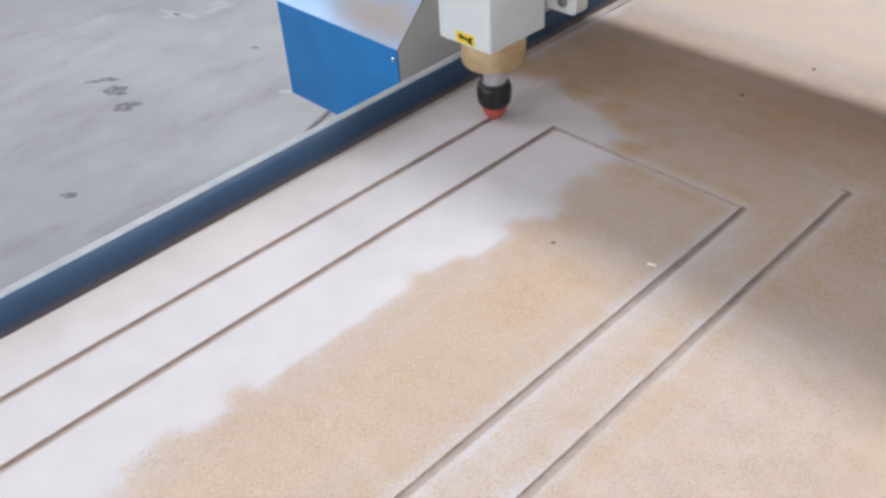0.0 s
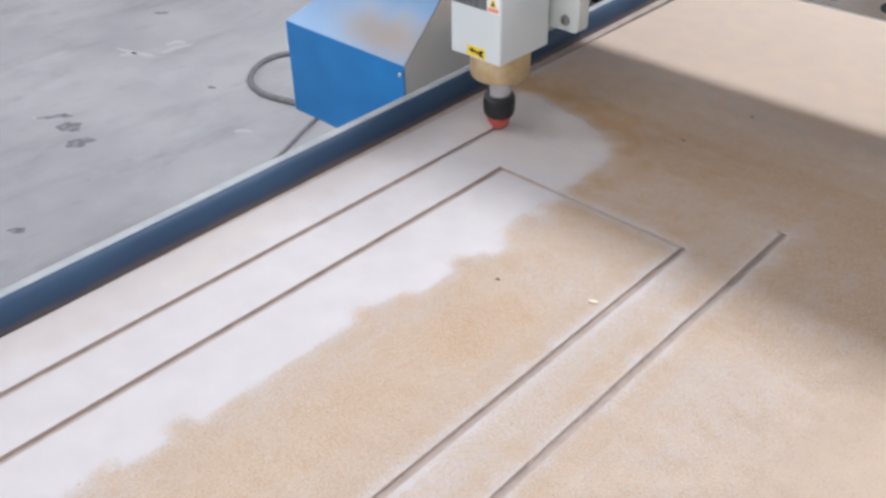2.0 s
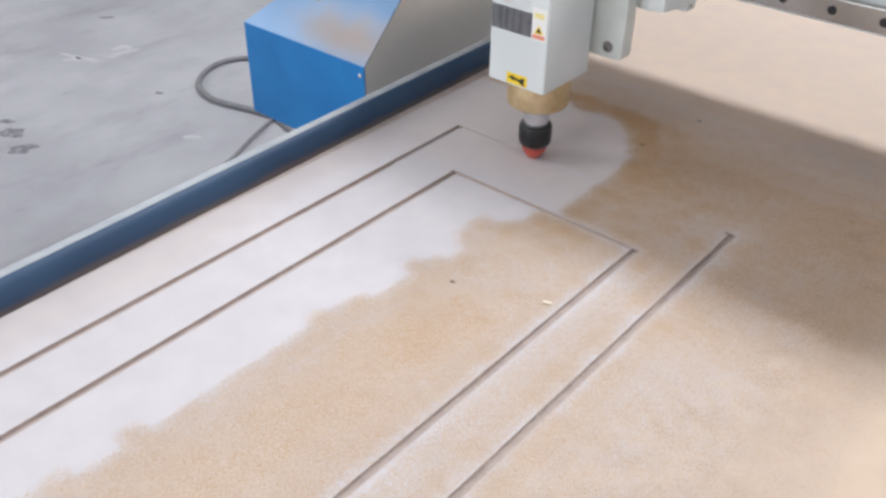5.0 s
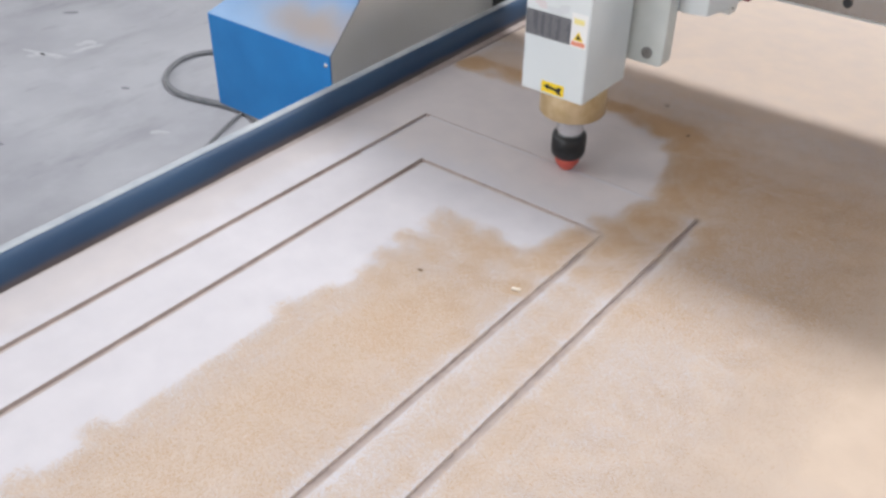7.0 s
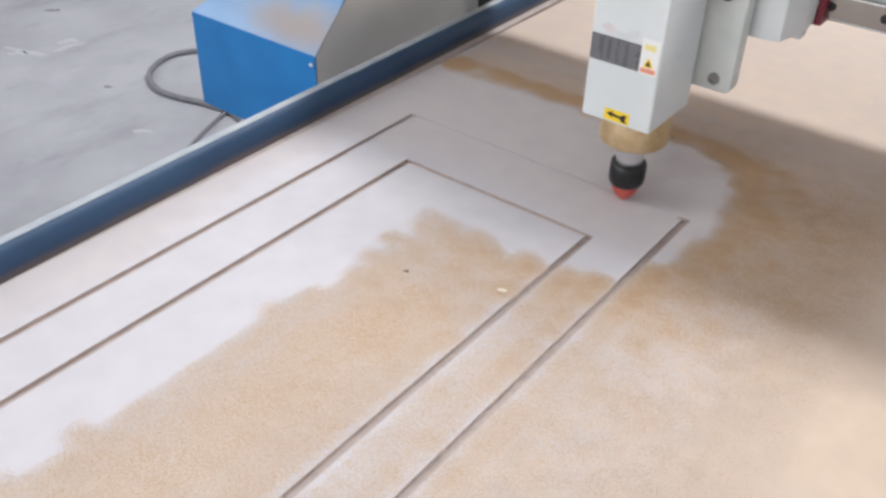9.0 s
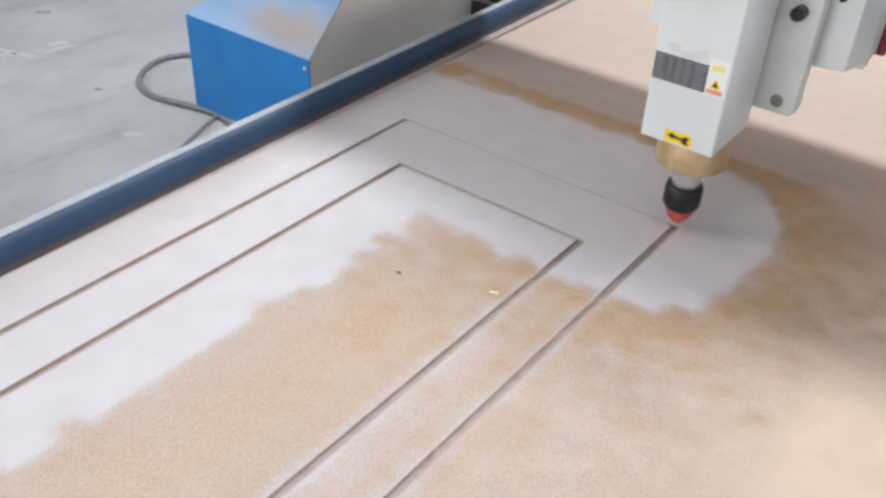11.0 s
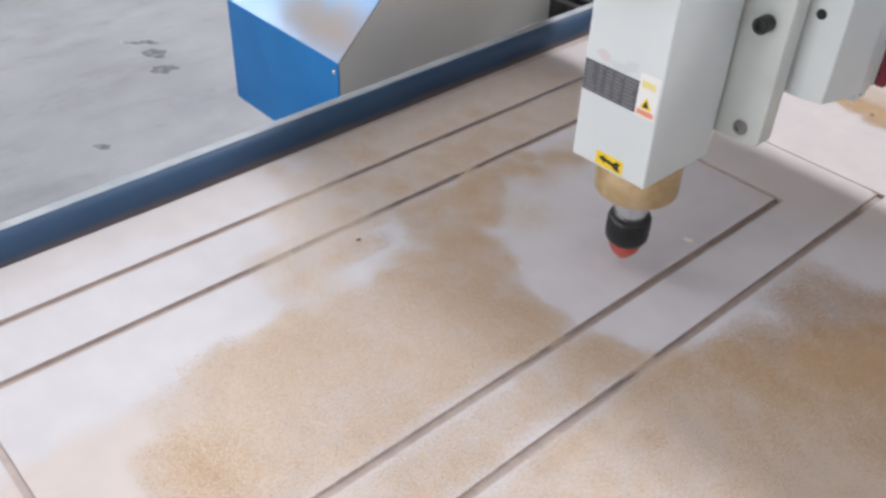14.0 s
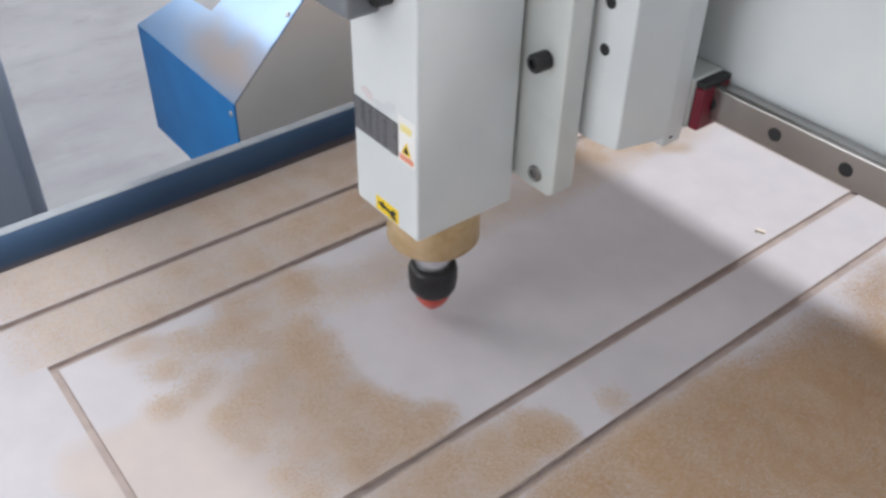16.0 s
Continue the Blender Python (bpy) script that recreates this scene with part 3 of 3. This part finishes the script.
    p = part("mount_plate", prism(outline, 0.064, 0.0895, "y", 0.002), M_PLATE, s, "thick machined mounting plate with rounded corners")
    for x in (-0.069, 0.0675):
        for z, r, d, mat in ((0.1765, 0.0078, 0.002, M_BOLT), (0.289, 0.0085, 0.014, M_BLACK), (0.40, 0.0085, 0.014, M_BLACK)):
            part("bolt", lathe([(r, -0.001), (r, d), (r * 0.85, d + 0.0015), (r * 0.5, d + 0.0015), (r * 0.5, d - 0.001)], 20, pose(x, 0.0640, z, 90, 0, 0)), mat, p)
    return s


def carriage():
    c = tagged(empty("carriage"), "white cross carriage on red-sealed rail bearings", "carriage")
    part("block", prism([(-0.128, 0.095), (0.104, 0.095), (0.126, 0.100), (0.138, 0.150), (0.138, 0.172), (-0.14, 0.172), (-0.14, 0.12)], 0.225, 0.46, "z", 0.0015), M_WHITE, c, "white enamelled carriage block")
    for x in (-0.1, 0.1017):
        for z in (0.312, 0.352, 0.42):
            part("socket", lathe([(0.0052, -0.0004), (0.0052, 0.0003), (0.0042, 0.0005)], 16, pose(x, 0.0950, z, 90, 0, 0)), M_DARK, c)
    for x, y in ((0.098, 0.118), (0.1300, 0.160)):
        part("under_bolt", lathe([(0.0055, 0.0), (0.0065, 0.001), (0.0065, 0.008)], 16, pose(x, y, 0.2205)), M_BLACK, c, smooth=False)
    for x in (-0.12, 0.09):
        for z in (0.2285, 0.414):
            b = part("bearing", box(x - 0.04, x + 0.050, 0.172, 0.2115, z, z + 0.048, 0.002), M_PLATE, c, "steel rail bearing block")
            for a, b2 in ((x + 0.0502, x + 0.0600), (x - 0.0500, x - 0.0402)):
                part("end_seal", box(a, b2, 0.175, 0.2112, z + 0.001, z + 0.0405, 0.0015), M_SEAL, b, "dark red bearing seal")
                part("seal_cap", box(a, b2, 0.1755, 0.2110, z + 0.0408, z + 0.047, 0.0015), M_BLACK, b, "black seal cap")
    part("bracket", box(0.1080, 0.1360, 0.1500, 0.1735, 0.2155, 0.2400, 0.0015), M_WHITE, c, "white enamelled bearing bracket")
    return c


def cable_chain():
    c = tagged(empty("cable_chain"), "black plastic cable drag chain trailing behind the gantry leg", "cable chain")
    part("tray", box(-0.40, -0.262, 0.512, 1.5, -0.10, -0.094), M_PLATE, c, "pale steel chain tray")
    for i in range(22):
        y = 0.518 + i * 0.042
        part("link", prism([(y, -0.093), (y + 0.020, -0.093), (y + 0.030, 0.0), (y + 0.010, 0.0)], -0.385, -0.275, "x", 0.002), M_BLACK, c)
    return c


GANTRY, SPINDLE, CARRIAGE, CHAIN = gantry(), spindle(), carriage(), cable_chain()


# ---- beside the table ----
def beside():
    pts = [(-1.03, 0.62, FLOOR + 0.009), (-1.25, 0.70, FLOOR + 0.009), (-1.36, 0.70, FLOOR + 0.009), (-1.55, 0.66, FLOOR + 0.009), (-1.69, 0.72, FLOOR + 0.009), (-1.755, 0.85, FLOOR + 0.009), (-1.70, 0.96, FLOOR + 0.009), (-1.5, 1.05, FLOOR + 0.009), (-1.1, 1.1, FLOOR + 0.009)]
    tagged(new("floor_cable", finish(tube(pts, 0.009), "floor_cable", M_CABLE, True)), "thick grey cable looped on the concrete floor", "cable")
    pts = [(-1.30, 0.71, FLOOR + 0.006), (-1.26, 0.60, FLOOR + 0.006), (-1.20, 0.47, FLOOR + 0.006), (-1.1, 0.25, FLOOR + 0.006), (-0.9, 0.1, FLOOR + 0.006)]
    tagged(new("thin_cable", finish(tube(pts, 0.006), "thin_cable", M_CABLE, True)), "thin dark cable lying on the concrete floor", "cable")
    k = tagged(empty("control_cabinet"), "blue-grey painted metal control cabinet on the floor", "cabinet")
    part("body", box(-1.15, -0.603, -1.45, -0.752, FLOOR + 0.04, 0.32, 0.006), M_CABINET, k)
    d = part("door", box(-0.6028, -0.595, -1.43, -0.775, FLOOR + 0.07, 0.29, 0.003), M_CABINET, k)
    part("handle", box(-0.5948, -0.575, -1.36, -1.34, -0.2, -0.08, 0.004), M_BLACK, d, "black cabinet handle")
    part("plinth", box(-1.13, -0.62, -1.43, -0.77, FLOOR, FLOOR + 0.042), M_GREY, k)
    black, white = "black scuff mark on the concrete", "white scuff mark on the concrete"
    for x, y, rx, ry, a, mat, lab in ((-1.905, 0.150, 0.012, 0.034, -40, M_STAIN, black), (-1.828, 0.128, 0.024, 0.034, -40, M_STAIN, black), (-1.795, 0.122, 0.012, 0.026, -40, M_STAIN, black), (-1.702, 0.098, 0.028, 0.040, -40, M_STAIN, black), (-1.93, 0.11, 0.010, 0.022, -40, M_STAIN, black),
                                      (-2.155, 0.572, 0.085, 0.016, 12, M_SCUFF, white), (-2.170, 0.545, 0.040, 0.020, 40, M_SCUFF, white), (-2.095, 0.685, 0.070, 0.014, 85, M_SCUFF, white), (-2.135, 0.715, 0.040, 0.026, 60, M_SCUFF, white), (-1.395, 0.467, 0.032, 0.010, 40, M_SCUFF, white),
                                      (-1.725, 0.583, 0.012, 0.010, 20, M_STAIN, black), (-1.39, -0.246, 0.012, 0.024, -40, M_STAIN, black), (-2.44, 0.85, 0.03, 0.012, 50, M_STAIN, black), (-1.96, 0.081, 0.006, 0.009, 0, M_SCUFF, white)):
        ob = new("floor_mark", finish(blob(rx, ry, 0.0012, int(x * -1000), rough=0.4), "floor_mark", mat))
        ob.matrix_world = pose(x, y, FLOOR + 0.0003, 0, 0, a)
        tagged(ob, lab, "floor mark", kind="stuff")


beside()


# ---- small things on the board ----
def chips():
    """Splinters and chips, with the rows of those that the draught carries off."""
    dark, pale = "small dark wood splinter on the board", "small pale wood chip on the board"
    out = []
    for x, y, r, mat, lab, gone, land in ((0.168, -0.207, 0.0027, M_SPECK, dark, 13.1, (0.03, -0.47)), (0.279, -0.166, 0.0055, M_CHIP, pale, None, None), (0.152, 0.247, 0.003, M_SPECK, dark, 4.9, (0.264, 0.314)), (0.192, 0.386, 0.003, M_SPECK, dark, None, None)):
        bm = box(-r, r, -r * 0.4, r * 0.4, 0, r * 0.5, r * 0.12)
        ob = new("wood_chip", finish(bm, "wood_chip", mat))
        ob.matrix_world = pose(x, y, 0.0003, 0, 0, 20)
        tagged(ob, lab, "wood chip")
        if gone:
            a, b = pose(x, y, 0.0003, 0, 0, 20), pose(*land, 0.0003, 0, 0, 75)
            out.append((ob, [(0, a), (gone, a), (gone + 0.5, b), (16, b)]))
    return out


CHIPS = chips()


# ---- groove floor that the cutter presses down, piece by piece ----
STEP = 0.0145


def groove_pieces():
    """Uncut wood along the way still to be routed, in short blocks; the cutter takes each one down to the groove's floor."""
    out = []
    h, hc = GW / 2 - 0.0003, CROSS / 2 - 0.0003
    y = -0.036
    spots = []
    while y < GY[3] - CROSS / 2 - STEP:
        spots.append((GX[0] - h, GX[0] + h, y, y + STEP))
        y += STEP
    spots.append((GX[0] - h, GX[0] + h, y, GY[3] + hc))
    x = GX[0] + h
    while x < GX[3] - h - STEP:
        spots.append((x, x + STEP, GY[3] - hc, GY[3] + hc))
        x += STEP
    for a, b, c, d in spots:
        deep = CUT if b - a < GW and a < GX[0] else SHALLOW
        bm = box(0, b - a, 0, d - c, -deep + 0.0005, -0.0002)
        ob = part("groove_floor", bm, M_BOARD, board)
        ob.location = (a, c, 0)
        out.append((ob, Vector((a, c, 0)), Vector(((a + b) / 2, (c + d) / 2, 0)), deep - 0.0008))
    return out


PIECES = groove_pieces()

# ---- drifts of dust that the draught round the cutter sweeps aside ----
PITCH, HALF, INSET = 0.019, 0.0200, 0.0160


def off_grooves(p, t, tip):
    """The place p moved off the grooves that are cut by t."""
    x, y = p.x, p.y
    e = GW / 2 + INSET
    if y < GY[3] + 0.006:
        for g in GX:
            if abs(x - g) < e and (g in GX[1:3] and y < GY[2] + 0.006 or g in (GX[0], GX[3])):
                x = g + (e if x > g else -e)
    if GX[1] < x < GX[2] and abs(y - GY[2]) < e:
        y = GY[2] + (e if y > GY[2] else -e)
    if t > 2.4 and GX[0] < x < min(GX[3], tip.x + 0.02) and abs(y - GY[3]) < e:
        y = GY[3] + (e if y > GY[3] else -e)
    return Vector((max(XL + 0.02, min(0.85, x)), max(-1.0, min(0.8, y)), 0))


def sweep(home, rnd):
    """Where a drift lies from time to time, as the draught round the cutter drives it outwards: rows of seconds and place."""
    p, rows = home.copy(), []
    reach = 1 + 0.16 * noise.noise((home.x * 16, home.y * 16, 3.1)) + 0.07 * noise.noise((home.x * 45, home.y * 45, 7.7))
    for k in range(-40, 161):
        t = k / 10
        tip = way(t)
        late = t > 11.25
        # the swept oval: wide across the way, short ahead
        a, b = (0.205, 0.140) if t < 2.3 else (0.138, 0.215) if not late else (0.166, 0.122)
        if t > 13.0 and p.y > tip.y and p.x > 0.0:
            a, b = 0.20, 0.30
        a, b = a * reach, b * reach
        dx, dy = (p.x - tip.x) / a, (p.y - tip.y) / b
        r = math.hypot(dx, dy)
        if r < 1:
            turn = math.atan2(dy, dx) + rnd.uniform(-0.35, 0.35)
            if late and math.sin(turn) > 0.1:
                turn = -rnd.uniform(0, 0.5) if dx > 0 else math.pi + rnd.uniform(0, 0.5)
            out = 1 + min(1.3, rnd.expovariate(2.2 if late else 3.0)) + 0.03
            if not late and math.sin(turn) > 0.3:
                out = 1 + 0.5 * (out - 1)
            goal = Vector((tip.x + a * out * math.cos(turn), tip.y + b * out * math.sin(turn), 0))
            if not late:
                goal.y = min(goal.y, 0.30 + 0.04 * rnd.random())
            p = off_grooves(goal, t, tip)
            if ((p.x - tip.x) / a) ** 2 + ((p.y - tip.y) / b) ** 2 < 1:
                p = off_grooves(Vector((goal.x, goal.y - 0.03 if late else goal.y, 0)), t, tip)
            rows.append((t, p.copy()))
    return rows


def drifts():
    """Dust on the panel, its strips, and the sheet beyond and beside them; drifts that the draught reaches are pieces of their own, the rest lies as one."""
    rnd = random.Random(11)
    per = 1300000          # flakes to the square metre that lie one deep
    kinds = {}

    def mesh(dense, brown, mats, hx=HALF, hy=HALF, strip=False):
        key = (dense, brown, hx)
        if key not in kinds:
            one = per * hx * hy * (2 if strip else 1)
            kinds[key] = [dust_mesh("dust_drift", hx, hy, int(one * dense), int(one * brown * 1.7), 50 + k + 7 * len(kinds), mats, strip) for k in range(4)]
        return rnd.choice(kinds[key])

    out, rest = [], []

    def add(x, y, dense, brown):
        home = off_grooves(Vector((x + rnd.uniform(-0.003, 0.003), y + rnd.uniform(-0.003, 0.003), 0)), -9, None)
        me = mesh(dense, brown, (M_PALEDUST, M_DUST))
        rows = sweep(home, rnd)
        z = rnd.uniform(0, 0.00002)
        if not rows:
            rest.append((me, home, z))
            return
        ob = new("dust_drift", me)
        tagged(ob, "thin drift of tan sawdust on the board", "sawdust", "drifts of sawdust", "stuff")
        before = [r for r in rows if r[0] <= 0]
        keep = [(0.0, before[-1][1] if before else home)]
        for t, q in rows:
            if t > 0.05:
                if t - keep[-1][0] > 0.25:
                    keep.append((t - 0.15, keep[-1][1]))
                keep.append((t, q))
        if keep[-1][0] < 16:
            keep.append((16.0, keep[-1][1]))
        out.append((ob, [(t, pose(q.x, q.y, z)) for t, q in keep]))

    for i in range(-9, 34):
        for j in range(-42, 24):
            x, y = i * PITCH, j * PITCH
            thin = noise.noise((x * 9, y * 9, 1.3))
            if x < XL + 0.015:
                continue
            if y < 0:
                if x < 0.100 + 0.022 * noise.noise((x * 14, y * 14, 5.0)):
                    continue
                dense, brown = 1.3, 0.18
                if GX[2] < x < GX[3]:
                    dense, brown = (0.5, 0.05) if x < 0.325 else (1.0, 0.12)
                elif x > GX[3]:
                    brown = 0.26 if y > -0.12 else 0.12
            else:
                dense, brown = 1.2, 0.24 if y < 0.15 and x < 0.40 else 0.65 if y < 0.27 else 0.3 if y < 0.33 else 0.1
            # thinning out towards the far end, the near end and the wide side of the sheet
            fade = min(1, (0.64 - x) / 0.10, (0.46 - y) / 0.10, (y + 0.80) / 0.14)
            fade *= 1.15 if thin < -0.2 else 0.85 if thin > 0.2 else 1.0
            fade = round(fade * 5) / 5
            if fade > 0:
                add(x, y, round(dense * fade, 2), round(brown * fade, 2))
    # the dust that stays, in one piece
    verts, faces, tones = [], [], []
    for me, home, z in rest:
        n = len(verts)
        verts.extend((v.co.x + home.x, v.co.y + home.y, v.co.z + z) for v in me.vertices)
        faces.extend(tuple(n + k for k in f.vertices) for f in me.polygons)
        tones.extend(f.material_index for f in me.polygons)
    me = bpy.data.meshes.new("settled_dust")
    me.from_pydata(verts, [], faces)
    me.materials.append(M_PALEDUST)
    me.materials.append(M_DUST)
    me.polygons.foreach_set("material_index", tones)
    tagged(new("settled_dust", me), "thin even layer of tan sawdust on the board", "sawdust", kind="stuff")
    def blown(me, home, land, gone):
        """A drift that the draught lifts off and lays down elsewhere."""
        ob = new("dust_drift", me)
        tagged(ob, "thin drift of tan sawdust on the board", "sawdust", "drifts of sawdust", "stuff")
        start, there = pose(*home, 0), pose(*land, 0.00002)
        out.append((ob, [(0, start), (gone, start), (gone + 0.6, there), (16.5, there)]))

    # a film that is blown over to the strips by the table's edge and the clean side of the panel
    for j in range(21):
        y = 0.03 - j * 0.046
        gone = max(12.2, 12.9 - 1.9 * (y + 0.1))
        for x, dense in ((-0.0431, 0.95), (-0.1338, 0.9)):
            blown(mesh(dense, 0.08, (M_FILM, M_DUST), 0.0372 if x > -0.1 else 0.0412, 0.0500, True), (0.20 + rnd.uniform(-0.03, 0.04), max(-0.78, min(y - 0.08, rnd.uniform(-0.34, -0.22)))), (x, y), gone)
        if y > -0.84:
            blown(mesh(0.8, 0.05, (M_FILM, M_DUST), 0.0440, 0.0520), (0.20 + rnd.uniform(-0.03, 0.04), max(-0.78, min(y - 0.08, rnd.uniform(-0.34, -0.22)))), (0.058 + rnd.uniform(-0.004, 0.02), y), gone + rnd.uniform(0, 0.5))
    # heavy brown dust driven along the sheet outside the frame
    for i in range(6):
        for j in range(17):
            x, y = 0.425 + i * 0.042, -0.12 - j * 0.042
            gone = next((q / 10 for q in range(114, 165) if way(q / 10).y - y < 0.13), 15.2)
            if rnd.random() < 0.9:
                blown(mesh(0.1, (0.7, 1.0)[(i + j) % 2], (M_PALEDUST, M_DUST), 0.0400, 0.0420), (0.76 + rnd.uniform(-0.06, 0.08), 0.24 + rnd.uniform(-0.14, 0.14)), (x + rnd.uniform(-0.008, 0.008), y + rnd.uniform(-0.01, 0.01)), min(gone, 15.3))
    return out


DRIFTS = drifts()


def motions():
    walk(GANTRY, [(t, pose(0, y, 0)) for t, x, y, z in WAY])
    walk(CHAIN, [(t, pose(0, y, 0)) for t, x, y, z in WAY])
    walk(CARRIAGE, [(t, pose(x, y, 0)) for t, x, y, z in WAY])
    walk(SPINDLE, [(t, pose(x, y, z)) for t, x, y, z in WAY])
    for ob, home, mid, deep in PIECES:
        when = next((t / 20 for t in range(0, 240) if (way(t / 20).xy - mid.xy).length < 0.010), 0.0)
        down = pose(home.x, home.y, -deep)
        if when < 0.2:
            walk(ob, [(0, down), (16, down)])
        else:
            up = pose(home.x, home.y, 0)
            walk(ob, [(0, up), (when - 0.05, up), (when + 0.1, down), (16, down)])
    for ob, rows in DRIFTS + CHIPS:
        walk(ob, rows)


motions()
